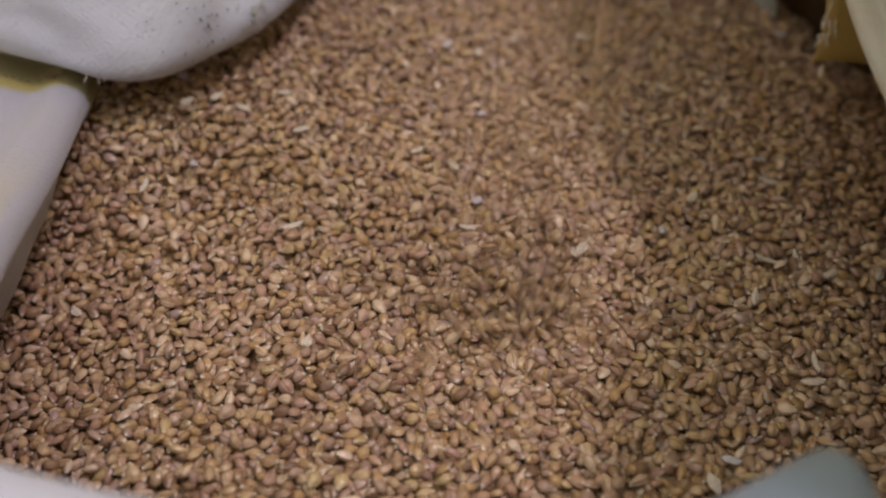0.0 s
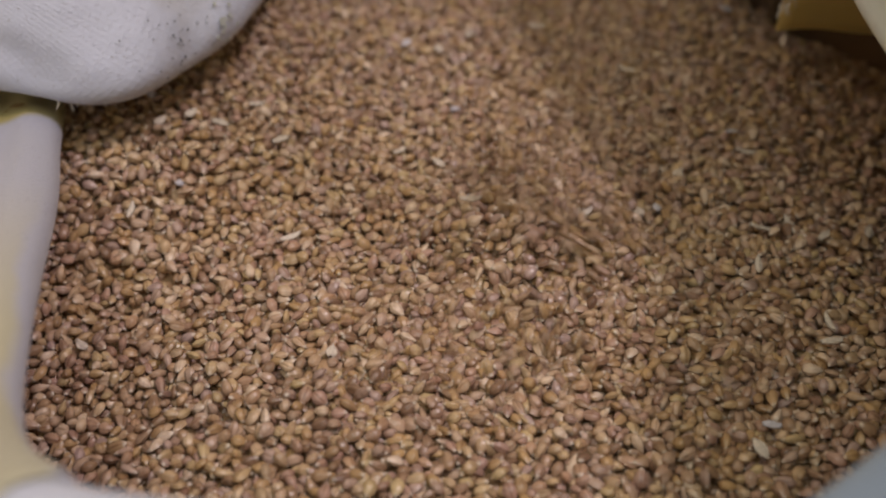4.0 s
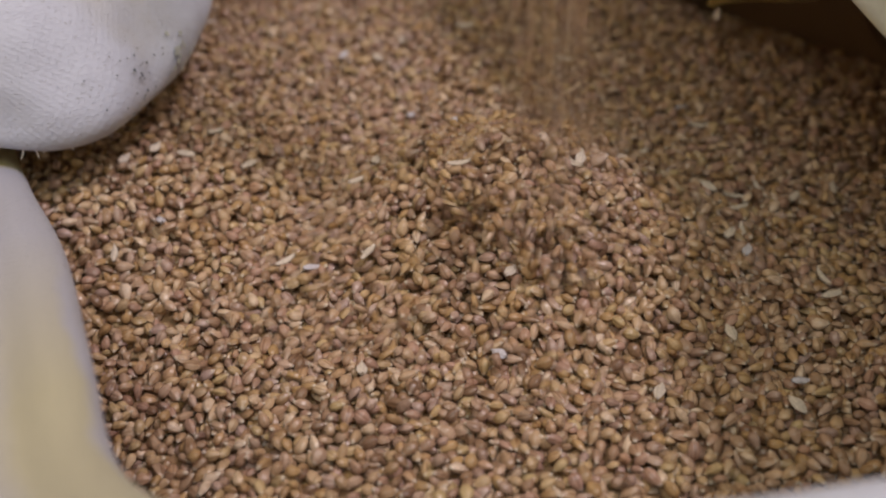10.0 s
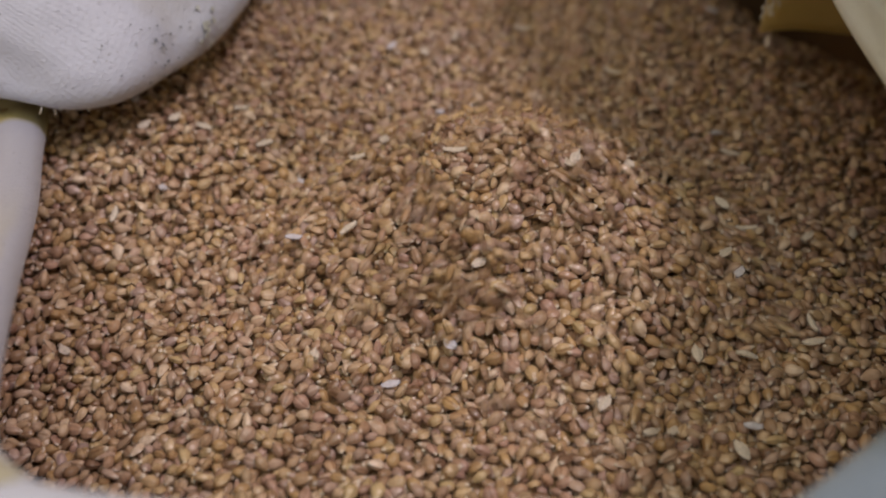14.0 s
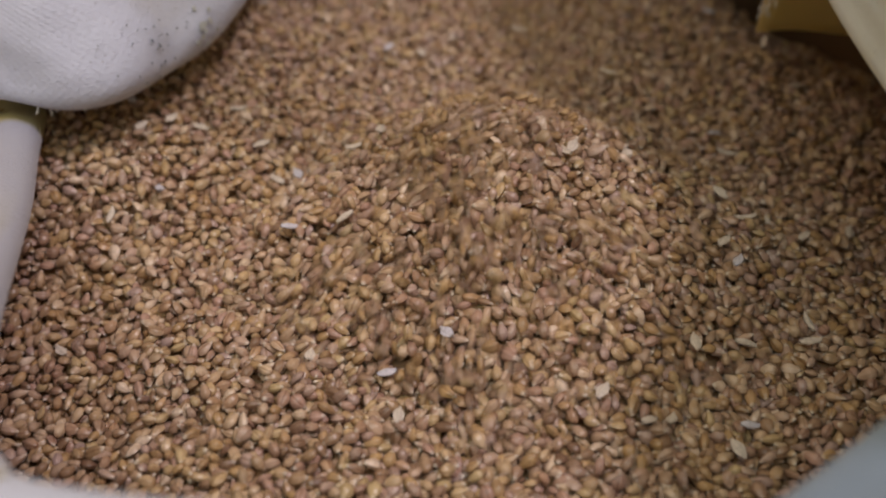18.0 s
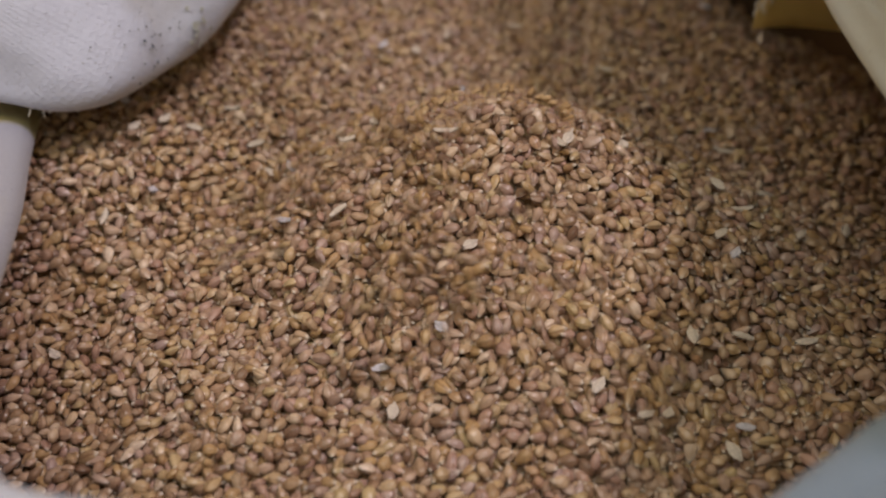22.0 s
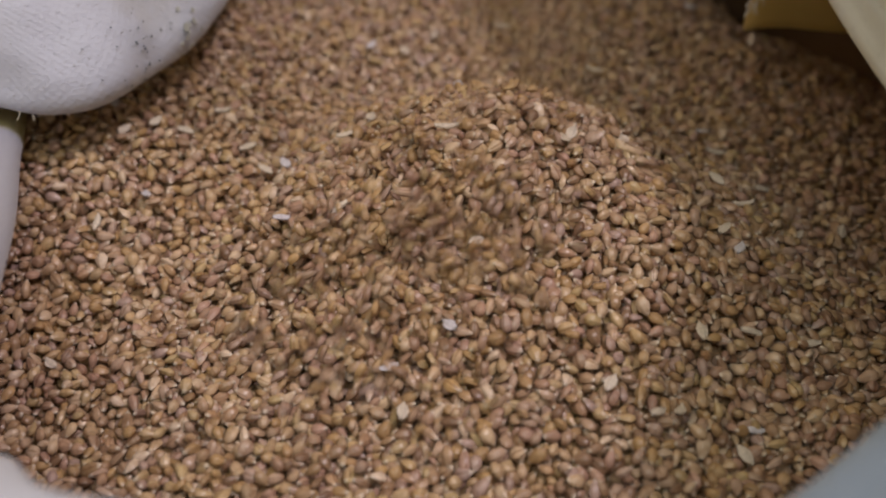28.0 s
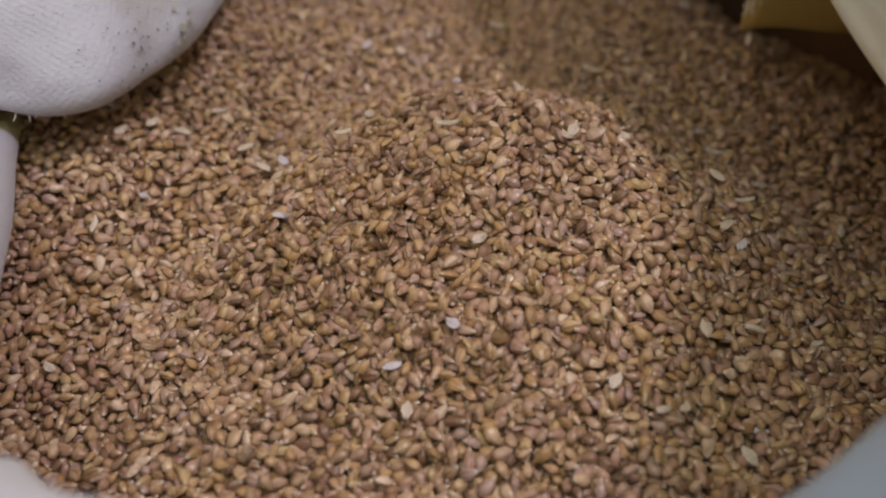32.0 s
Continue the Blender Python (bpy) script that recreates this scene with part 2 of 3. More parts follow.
# ---- mesh helpers ----
def mesh_object(name, verts, faces, mat, parent=None, uvs=None, label="", smooth=True):
    me = bpy.data.meshes.new(name)
    me.from_pydata([tuple(v) for v in verts], [], faces)
    if uvs is not None:
        layer = me.uv_layers.new(name="UVMap")
        loops = np.zeros(len(me.loops), int)
        me.loops.foreach_get("vertex_index", loops)
        layer.data.foreach_set("uv", np.asarray(uvs, float)[loops].ravel())
    me.materials.append(mat)
    me.polygons.foreach_set("use_smooth", [smooth] * len(me.polygons))
    me.update()
    ob = new(name, me)
    if parent:
        ob.parent = parent
    if label:
        ob["label"] = label
    return ob


def catmull(points, n):
    p = np.array(points, float)
    p = np.vstack([2 * p[0] - p[1], p, 2 * p[-1] - p[-2]])
    out = []
    for i in range(1, len(p) - 2):
        a, b, c, d = p[i - 1:i + 3]
        for k in range(n):
            u = k / n
            out.append(0.5 * (2 * b + (c - a) * u + (2 * a - 5 * b + 4 * c - d) * u * u + (3 * b - a - 3 * c + d) * u ** 3))
    return np.array(out + [p[-2]])


def sheet(name, grid, mat, parent, thick=0.012, label=""):
    """A cloth sheet from a grid of points (rows, columns, 3), with thickness and a closed edge."""
    g = np.array(grid, float)
    nr, nc, _ = g.shape
    du = np.gradient(g, axis=0)
    dv = np.gradient(g, axis=1)
    nrm = np.cross(du, dv)
    nrm /= np.linalg.norm(nrm, axis=2, keepdims=True) + 1e-9
    v = np.concatenate([(g + nrm * thick / 2).reshape(-1, 3), (g - nrm * thick / 2).reshape(-1, 3)]) * DM
    n = nr * nc
    faces = []
    for i in range(nr - 1):
        for j in range(nc - 1):
            a, b, c, d = i * nc + j, (i + 1) * nc + j, (i + 1) * nc + j + 1, i * nc + j + 1
            faces.append((a, b, c, d))
            faces.append((n + d, n + c, n + b, n + a))
    ring = [j for j in range(nc)] + [i * nc + nc - 1 for i in range(1, nr)]
    ring += [(nr - 1) * nc + j for j in range(nc - 2, -1, -1)] + [i * nc for i in range(nr - 2, 0, -1)]
    for a, b in zip(ring, ring[1:] + ring[:1]):
        faces.append((a, b, n + b, n + a))
    lu = np.cumsum(np.r_[0, np.linalg.norm(np.diff(g.mean(1), axis=0), axis=1)])
    lv = np.cumsum(np.r_[0, np.linalg.norm(np.diff(g.mean(0), axis=0), axis=1)])
    uv = np.stack(np.meshgrid(lu, lv, indexing="ij"), -1).reshape(-1, 2) * DM
    return mesh_object(name, v, faces, mat, parent, np.concatenate([uv, uv]), label)


def wobble(p, size, amount, seed=0.0):
    return amount * noise.noise(Vector((p[0] * size + seed, p[1] * size - seed, p[2] * size)))


# ---- the kernel ----
def kernel_shape(segs, rings):
    """A barley kernel along x: plump, blunt at the germ end, pointed at the beard, creased underneath. Unit length, width and height.
    The seam repeats a column of points, so that the husk's ribs run on."""
    verts, uv, faces = [], [], []
    n = len(rings)
    for x in rings:
        s = x + 0.5
        reach, power = (0.40, 2.5) if x < -0.10 else (0.60, 1.55)
        r = 0.5 * max(0.0, 1 - abs((x + 0.10) / reach) ** power) ** 0.80
        for k in range(segs + 1):
            a = 2 * math.pi * k / segs
            dent = 1 - 0.20 * max(0.0, math.cos(a - 1.5 * math.pi)) ** 4
            verts.append((x, r * math.cos(a), r * math.sin(a) * dent))
            uv.append((s, k / segs))
    c = segs + 1
    for k in range(segs):
        for i in range(n - 1):
            faces.append((i * c + k, i * c + k + 1, (i + 1) * c + k + 1, (i + 1) * c + k))
    a = len(verts)
    verts += [(rings[0] - 0.03, 0, 0), (0.52, 0, 0)]
    uv += [(0.0, 0.5), (1.0, 0.5)]
    for k in range(segs):
        faces.append((a, k + 1, k))
        faces.append((a + 1, (n - 1) * c + k, (n - 1) * c + k + 1))
    return np.array(verts), np.array(uv), [f[::-1] for f in faces]


FINE = kernel_shape(8, (-0.478, -0.39, -0.13, 0.15, 0.37))
COARSE = kernel_shape(5, (-0.34, 0.20))
LENGTH, WIDTH, HEIGHT = 0.0610, 0.0405, 0.0340  # dm


def kernels_mesh(name, shape, place, turn, size, mat):
    """One mesh of many kernels. place (n, 3), turn (n, 3, 3), size (n, 3), in dm."""
    verts, uv, faces = shape
    n, nv = len(place), len(verts)
    v = np.einsum("nij,nkj->nki", turn, verts[None] * size[:, None]) + place[:, None]
    me = bpy.data.meshes.new(name)
    tri = [f for f in faces if len(f) == 3]
    quad = [f for f in faces if len(f) == 4]
    loops = np.concatenate([(np.array(tri)[None] + (np.arange(n) * nv)[:, None, None]).ravel(),
                            (np.array(quad)[None] + (np.arange(n) * nv)[:, None, None]).ravel()])
    totals = np.r_[np.full(len(tri) * n, 3), np.full(len(quad) * n, 4)]
    me.vertices.add(n * nv)
    me.vertices.foreach_set("co", (v * DM).ravel())
    me.loops.add(len(loops))
    me.loops.foreach_set("vertex_index", loops)
    me.polygons.add(len(totals))
    me.polygons.foreach_set("loop_start", np.r_[0, np.cumsum(totals)[:-1]])
    me.polygons.foreach_set("loop_total", totals)
    me.polygons.foreach_set("use_smooth", np.ones(len(totals), bool))
    layer = me.uv_layers.new(name="UVMap")
    layer.data.foreach_set("uv", np.tile(uv, (n, 1))[loops].ravel())
    me.materials.append(mat)
    me.update(calc_edges=True)
    me.validate()
    return me


def turns(yaw, slope, rng, roll):
    """Rotation matrices from yaw, the plane slopes (dz/dx, dz/dy) and a random roll about the long axis."""
    n = len(yaw)
    c, s = np.cos(yaw), np.sin(yaw)
    x = np.stack([c, s, slope[:, 0] * c + slope[:, 1] * s], 1)
    x /= np.linalg.norm(x, axis=1, keepdims=True)
    up = np.stack([-slope[:, 0], -slope[:, 1], np.ones(n)], 1)
    y = np.cross(up, x)
    y /= np.linalg.norm(y, axis=1, keepdims=True)
    z = np.cross(x, y)
    cr, sr = np.cos(roll)[:, None], np.sin(roll)[:, None]
    y, z = c_mix(y, z, cr, sr)
    return np.stack([x, y, z], 2)


def c_mix(y, z, c, s):
    return y * c + z * s, z * c - y * s


def pour(height, inside, box, count, seed, step=0.006):
    """Lays kernels one by one on a height field, each resting on what lies below. Returns place, yaw and slopes."""
    rng = np.random.default_rng(seed)
    x0, y0, x1, y1 = box
    xs, ys = np.arange(x0, x1, step), np.arange(y0, y1, step)
    gx, gy = np.meshgrid(xs, ys)
    base = height(gx, gy)
    top = base.copy()
    half = int(LENGTH / 2 / step) + 1
    off = np.arange(-half, half + 1) * step
    ox, oy = np.meshgrid(off, off)
    forms = []
    for k in range(40):
        a = math.pi * k / 40
        u, v = ox * math.cos(a) + oy * math.sin(a), -ox * math.sin(a) + oy * math.cos(a)
        q = (2 * u / LENGTH) ** 2 + (2 * v / WIDTH) ** 2
        mask = q < 0.95
        cap = HEIGHT / 2 * np.sqrt(1 - q[mask])
        plane = np.stack([ox[mask], oy[mask], np.ones(mask.sum())], 1)
        forms.append((mask, cap, plane, np.linalg.pinv(plane), a))
    place, yaw, slope, cell = [], [], [], []
    tries = 0
    while len(place) < count and tries < count * 3:
        tries += 1
        best = None
        for _ in range(4):
            i, j = int(rng.integers(half, len(ys) - half)), int(rng.integers(half, len(xs) - half))
            low = top[i, j] - base[i, j]
            if best is None or low < best[0]:
                best = (low, i, j)
        _, i, j = best
        if not inside(xs[j], ys[i]):
            continue
        mask, cap, plane, inv, a = forms[int(rng.integers(40))]
        patch = top[i - half:i + half + 1, j - half:j + half + 1]
        h = patch[mask]
        sx, sy, c = inv @ h
        sx, sy = np.clip(sx, -0.75, 0.75), np.clip(sy, -0.75, 0.75)
        flat = plane[:, 0] * sx + plane[:, 1] * sy
        z = np.partition(h - flat + cap, int(len(h) * 0.72))[int(len(h) * 0.72)] - 0.004
        patch[mask] = np.maximum(h, z + flat + cap)
        place.append((xs[j], ys[i], z))
        yaw.append(a + math.pi * int(rng.integers(2)))
        slope.append((sx, sy))
        cell.append((i, j))
    place, yaw, slope, cell = np.array(place), np.array(yaw), np.array(slope), np.array(cell)
    # kernels that lie wholly under others are left out
    over = np.stack([top[cell[:, 0] + a, cell[:, 1] + b] for a, b in ((0, 0), (2, 2), (-2, 2), (2, -2), (-2, -2))]).min(0) - place[:, 2]
    seen = over < 0.048
    return place[seen], yaw[seen], slope[seen], rng


def kernel_sizes(n, rng):
    s = rng.normal(1, 0.09, n).clip(0.78, 1.25)
    return np.stack([LENGTH * s * rng.normal(1, 0.08, n).clip(0.8, 1.25), WIDTH * s * rng.normal(1, 0.07, n), HEIGHT * s * rng.normal(1, 0.07, n)], 1)


# ---- ground ----
floor = mesh_object("floor", [(-6, -6, -0.56), (6, -6, -0.56), (6, 6, -0.56), (-6, 6, -0.56)], [(0, 1, 2, 3)], CONCRETE)
tagged(floor, "plain grey concrete floor under the sack", "floor", kind="structure")

# ---- the sack ----
sack = tagged(new("woven_sack"), "white woven plastic sack, open mouth folded back, full of barley", "sack")
sack.location = (0, 0, -0.56)


def on_sack(ob):
    ob.location = (0, 0, 0.56)
    return ob


# inner edge of the folded mouth, from the far left corner round the near side to the right
RIM = [(-1.90, 1.75, 0.0), (-1.76, 1.09, 0.15), (-1.62, 0.45, 0.32), (-1.46, -0.20, 0.50), (-1.355, -0.84, 0.62), (-1.295, -1.23, 0.63),
       (-1.185, -1.52, 0.74), (-1.01, -1.78, 0.91), (-0.60, -1.88, 0.92), (-0.10, -1.91, 0.90), (0.29, -1.90, 0.94),
       (0.56, -1.72, 0.92), (0.72, -1.46, 0.77), (0.92, -1.12, 0.73), (1.15, -0.58, 0.90), (1.01, -0.01, 1.10),
       (0.92, 0.55, 1.34), (0.90, 1.30, 1.62), (0.92, 2.2, 2.1), (0.55, 2.85, 3.0), (-0.2, 2.95, 2.9), (-0.9, 2.7, 2.3)]


def cuff(name, points, profile, label, seed, mat=CLOTH, fold=0.05, thick=0.02, lean=None, lifts=None):
    """Sweeps a profile of (outwards, up) along a curve; outwards points away from the sack's middle.
    lifts: how high the profile stands at each point of the curve."""
    c = catmull(points, 10)
    tan = np.gradient(c, axis=0)
    out = np.stack([tan[:, 1], -tan[:, 0], 0 * tan[:, 0]], 1)
    mid = np.array([0.0, 0.3, 0.0])
    flip = np.sign(((c - mid) * out).sum(1))
    out *= flip[:, None] / (np.linalg.norm(out, axis=1, keepdims=True) + 1e-9)
    for _ in range(12):
        out[1:-1] = (out[:-2] + out[1:-1] * 2 + out[2:]) / 4
    if lean:
        out = np.tile(np.array([*lean, 0.0]), (len(c), 1))
    out /= np.linalg.norm(out, axis=1, keepdims=True)
    prof = catmull([(o, u, 0) for o, u in profile], 6)
    stand = np.interp(np.linspace(0, 1, len(c)), np.linspace(0, 1, len(lifts)), lifts) if lifts else np.ones(len(c))
    rows = []
    for p, o, h in zip(c, out, stand):
        row = []
        for q in prof:
            v = p + o * q[0] + np.array([0, 0, q[1] * (h if q[1] > 0.1 else 1)])
            away = min(1.0, max(0.0, math.hypot(q[0], q[1]) - 0.08) * 2.5)
            w = wobble(v, 2.2, fold * away, seed) + wobble(v, 6.0, fold * 0.35 * away, seed + 3)
            row.append(v + o * w * 0.6 + np.array([0, 0, w]))
        rows.append(row)
    return on_sack(sheet(name, rows, mat, sack, thick, label))


CUFF = [(0.34, -0.75), (0.22, -0.45), (0.07, -0.14), (0.01, -0.045), (0.0, 0.0), (0.03, 0.045), (0.10, 0.065), (0.20, 0.03),
        (0.33, 0.06), (0.48, 0.09), (0.62, 0.02), (0.9, -0.12), (1.2, -0.5), (1.35, -1.2), (1.42, -2.4)]
UNDER = [(1.25, -1.6), (1.15, -0.95), (0.85, -0.5), (0.35, -0.16), (0.06, -0.06), (0.01, -0.03), (0.0, 0.0)]
# on the right the fabric stands up behind its inner edge
TALL = UNDER + [(0.03, 0.05), (0.06, 0.20), (0.09, 0.45), (0.13, 0.72), (0.22, 0.86), (0.36, 0.88), (0.55, 0.74), (0.9, 0.35), (1.35, -0.05), (1.8, -0.5), (2.0, -1.2)]
# unseen far wall, raised tall to keep sky light off the far grain
cuff("unseen_far_cuff", RIM[18:], [(0.5, -3.0), (0.3, -1.5)] + CUFF[2:], "white folded mouth edge", 7.0, CLOTH_BACKLIT)
left_cuff = cuff("left_cuff", RIM[:8], CUFF, "white folded mouth edge, yellowed in bands, with a brown stain", 1.0, CLOTH_YELLOWED, fold=0.07)
near_cuff = cuff("near_cuff", [(x, y, z - 0.012) for x, y, z in RIM[6:8]] + RIM[8:10] + [(0.20, -1.925, 0.905), (0.34, -1.94, 0.88)], CUFF, "white folded mouth edge", 2.0)
CORNER = [(0.19, -1.985, 0.92), (0.35, -1.88, 0.905), (0.48, -1.775, 0.885), (0.59, -1.69, 0.885), (0.68, -1.625, 0.885), (0.73, -1.625, 0.885), (0.77, -1.69, 0.87), (0.79, -1.83, 0.85)]
near_corner = cuff("near_corner", CORNER, [(0.5, -0.9), (0.25, -0.4)] + UNDER[3:] + [(0.03, 0.045), (0.10, 0.08), (0.22, 0.11), (0.36, 0.14), (0.55, 0.12), (0.8, 0.0), (1.1, -0.6), (1.3, -2.0)],
     "blue-grey printed corner of the sack mouth", 3.0, CLOTH_BLUE, lean=(-0.20, -0.98))
EAST = [(0.84, -2.0, 1.08), (0.90, -1.55, 1.04), (1.04, -1.05, 0.97)] + RIM[14:19]
cuff("right_cuff", EAST, TALL[4:], "cream white mouth edge, lit through from behind", 5.0, CLOTH_BACKLIT, lifts=(1.07, 1.1, 1.3, 1.4, 0.55, 0.2, 0.15, 0.15))
# the wall below the right-hand edge has its shade painted in too
cuff("inner_wall", EAST, [(o + 0.01, u) for o, u in UNDER[:5]], "inside of the sack, painted dark brown for shade", 5.0, CLOTH_SHADED)

# the lobe that hangs inwards at the far left
FLAP = [(-2.4, 0.80, 0.50), (-2.05, 0.71, 0.44), (-1.74, 0.64, 0.42), (-1.53, 0.60, 0.40), (-1.35, 0.66, 0.40), (-1.20, 0.88, 0.40), (-1.08, 1.10, 0.40),
        (-0.98, 1.45, 0.41), (-0.91, 1.80, 0.43), (-0.85, 2.20, 0.46), (-0.80, 2.70, 0.52)]


def flap():
    """Lofts the lobe from its hanging edge over its rounded face to the top of the fold."""
    edge = catmull(FLAP, 10)
    n = len(edge)
    f = np.linspace(0, 1, n)[:, None]
    tan = np.gradient(edge, axis=0)
    inward = np.stack([tan[:, 1], -tan[:, 0], 0 * tan[:, 0]], 1)
    inward /= np.linalg.norm(inward, axis=1, keepdims=True)
    for _ in range(10):
        inward[1:-1] = (inward[:-2] + 2 * inward[1:-1] + inward[2:]) / 4
    up = np.array([0, 0, 1.0])
    crest = catmull([(-2.7, 1.15, 1.0), (-2.05, 1.02, 0.98), (-1.62, 1.25, 0.98), (-1.38, 1.75, 1.0), (-1.28, 2.75, 1.05)], 30)
    crest = np.stack([np.interp(f[:, 0], np.linspace(0, 1, len(crest)), crest[:, k]) for k in range(3)], 1)
    back = crest + (edge - crest) * -0.5 * np.array([1, 1, 0]) - up * 0.15
    down = back + (edge - crest) * -0.25 * np.array([1, 1, 0]) - up * 2.6
    curves = [edge - inward * 0.22 + up * 0.25, edge - inward * 0.10 + up * 0.06, edge - inward * 0.03 + up * 0.005, edge, edge + inward * 0.030 + up * 0.035,
              edge + inward * 0.040 + up * 0.10, edge + inward * 0.020 + up * 0.18, edge * 0.86 + crest * 0.14 + inward * 0.02 + up * 0.23,
              edge * 0.55 + crest * 0.45 + up * 0.22, crest * 0.85 + edge * 0.15 + up * 0.06, crest, back, down]
    rows = []
    for i in range(n):
        line = catmull([c[i] for c in curves], 6)
        for k, p in enumerate(line):
            w = wobble(p, 3.0, 0.035, 4.0) + wobble(p, 8.0, 0.012, 2.0)
            w *= min(1.0, max(0.0, (k - 18) / 12))
            line[k] = p + inward[i] * w + up * w * 0.5
        rows.append(line)
    return on_sack(sheet("mouth_flap", rows, CLOTH, sack, 0.02, "white woven flap with faded grey print"))


flap()
# lining of the sack's far right side, its shade painted in dark brown
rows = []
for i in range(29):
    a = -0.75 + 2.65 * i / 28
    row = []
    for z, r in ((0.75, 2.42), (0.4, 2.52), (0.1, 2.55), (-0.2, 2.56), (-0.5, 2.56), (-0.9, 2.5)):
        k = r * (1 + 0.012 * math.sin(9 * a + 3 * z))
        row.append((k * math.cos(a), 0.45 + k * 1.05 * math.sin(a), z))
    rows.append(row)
on_sack(sheet("shade_lining", rows, CLOTH_SHADED, sack, 0.02, "inside of the sack, painted dark brown for shade"))

# cream inner panel with a frayed corner, under the right-hand edge
rows = []
for i in range(14):
    u = i / 13
    row = []
    for k in range(12):
        w = k / 11
        row.append((1.20 + 0.80 * u + 0.02 * math.sin(5 * w), 1.21 + 0.01 * math.sin(3.2 * u) + 0.22 * w * w + 0.02 * math.sin(9 * u + 2 * w),
                    0.385 - 0.02 * u + 0.003 * math.sin(7 * u) + 0.52 * w))
    rows.append(row)
on_sack(sheet("inner_panel", rows, CLOTH_PANEL, sack, 0.02, "cream inner fabric panel with a frayed corner"))

# added fold the panel hangs from, closing the far right from above for shade
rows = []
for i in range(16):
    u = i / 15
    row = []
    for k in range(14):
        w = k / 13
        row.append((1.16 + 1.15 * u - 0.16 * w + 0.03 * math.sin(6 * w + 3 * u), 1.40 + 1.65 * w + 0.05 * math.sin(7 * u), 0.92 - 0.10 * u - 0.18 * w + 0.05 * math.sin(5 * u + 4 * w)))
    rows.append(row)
on_sack(sheet("shading_fold", rows, CLOTH_SHADED, sack, 0.02, "added fold that darkens the sack's far right, painted dark brown"))


def tube(name, points, radius, mat, parent, label="", sides=6):
    c = catmull(points, 5)
    tan = np.gradient(c, axis=0)
    tan /= np.linalg.norm(tan, axis=1, keepdims=True)
    a = np.cross(tan, (0.31, 0.82, 0.47))
    a /= np.linalg.norm(a, axis=1, keepdims=True)
    b = np.cross(tan, a)
    v, f = [], []
    for i in range(len(c)):
        r = radius * (1 - 0.5 * i / len(c))
        for k in range(sides):
            an = 2 * math.pi * k / sides
            v.append((c[i] + r * (a[i] * math.cos(an) + b[i] * math.sin(an))) * DM)
    for i in range(len(c) - 1):
        for k in range(sides):
            k2 = (k + 1) % sides
            f.append((i * sides + k, i * sides + k2, (i + 1) * sides + k2, (i + 1) * sides + k))
    f += [tuple(range(sides))[::-1], tuple((len(c) - 1) * sides + k for k in range(sides))]
    return mesh_object(name, v, f, mat, parent, None, label)


rng = random.Random(4)
for k in range(16):
    z = 0.50 + 0.30 * rng.random()
    p = np.array((1.20 + 0.05 * rng.random(), 1.20, z))
    d = np.array((0.01 - 0.035 * rng.random(), -0.02 * rng.random(), -0.02 - 0.07 * rng.random()))
    q = np.array((rng.uniform(-0.02, 0.02), rng.uniform(-0.02, 0.02), rng.uniform(-0.02, 0.02)))
    on_sack(tube("loose_thread", [p, p + d * 0.4 + q * 0.5, p + d * 0.8 - q * 0.5, p + d], 0.0032, THREAD, sack, "white frayed thread"))

for k in range(9):
    p = np.array((-1.55 + rng.uniform(-0.09, 0.09), 0.607, 0.405))
    q = np.array((rng.uniform(-0.02, 0.02), rng.uniform(-0.02, 0.01), rng.uniform(-0.035, -0.015)))
    on_sack(tube("loose_thread", [p, p + q * 0.5 + (0.004, 0, 0), p + q], 0.003, THREAD, sack, "white frayed thread"))

# body below the mouth
rows = []
for i in range(49):
    a = 2 * math.pi * i / 48
    row = []
    for z, r in ((0.2, 2.75), (-0.5, 2.95), (-1.5, 3.05), (-3.0, 3.1), (-4.5, 3.0), (-5.3, 2.8), (-5.58, 2.5)):
        k = r * (1 + 0.02 * math.sin(3 * a + z) + 0.012 * math.sin(11 * a + 2 * z))
        row.append((k * math.cos(a), 0.45 + k * 1.05 * math.sin(a), z))
    rows.append(row)
on_sack(sheet("body", rows, CLOTH, sack, 0.02, "bulging white woven sack body"))


# ---- the grain ----
def bed_height(x, y):
    """The level that the grain has at the start."""
    # the grain falls away under the added shading fold behind the panel, and towards the left-hand cloth
    pocket = np.clip(((x - 1.40) * 0.75 + (y - 1.65) * 0.66) / 0.75, 0, 1) * np.clip((x - 1.30) / 0.30, 0, 1)
    left = np.logaddexp(0, (-0.85 - x) * 9) / 9
    # and lies a little higher under the flap
    smooth = lambda v: np.clip(v, 0, 1) ** 2 * (3 - 2 * np.clip(v, 0, 1))
    bank = smooth((-0.55 - x) / 0.75) * smooth((y - 0.0) / 0.8)
    return -0.26 * pocket + 0.19 * bank - (0.11 + 0.24 * np.clip((0.2 - y) / 1.0, 0, 1)) * left - 0.045 - 0.024 * x + 0.008 * y + 0.018 * np.sin(2.1 * x + 0.7) * np.cos(1.7 * y)


APEX, TOP = (0.10, 0.30), 0.45


def cone_height(x, y):
    """The heap under the stream, at its last height."""
    dx, dy = x - APEX[0], y - APEX[1]
    r = np.sqrt(dx * dx + dy * dy)
    a = np.arctan2(dy, dx)
    fall = 0.54 * (np.sqrt(r * r + 0.035) - 0.187)
    return TOP - fall * (1 + 0.13 * np.sin(a) + 0.04 * np.sin(2 * a + 0.6) + 0.03 * np.sin(5 * a)) + 0.012 * np.sin(7 * x) * np.sin(6 * y)


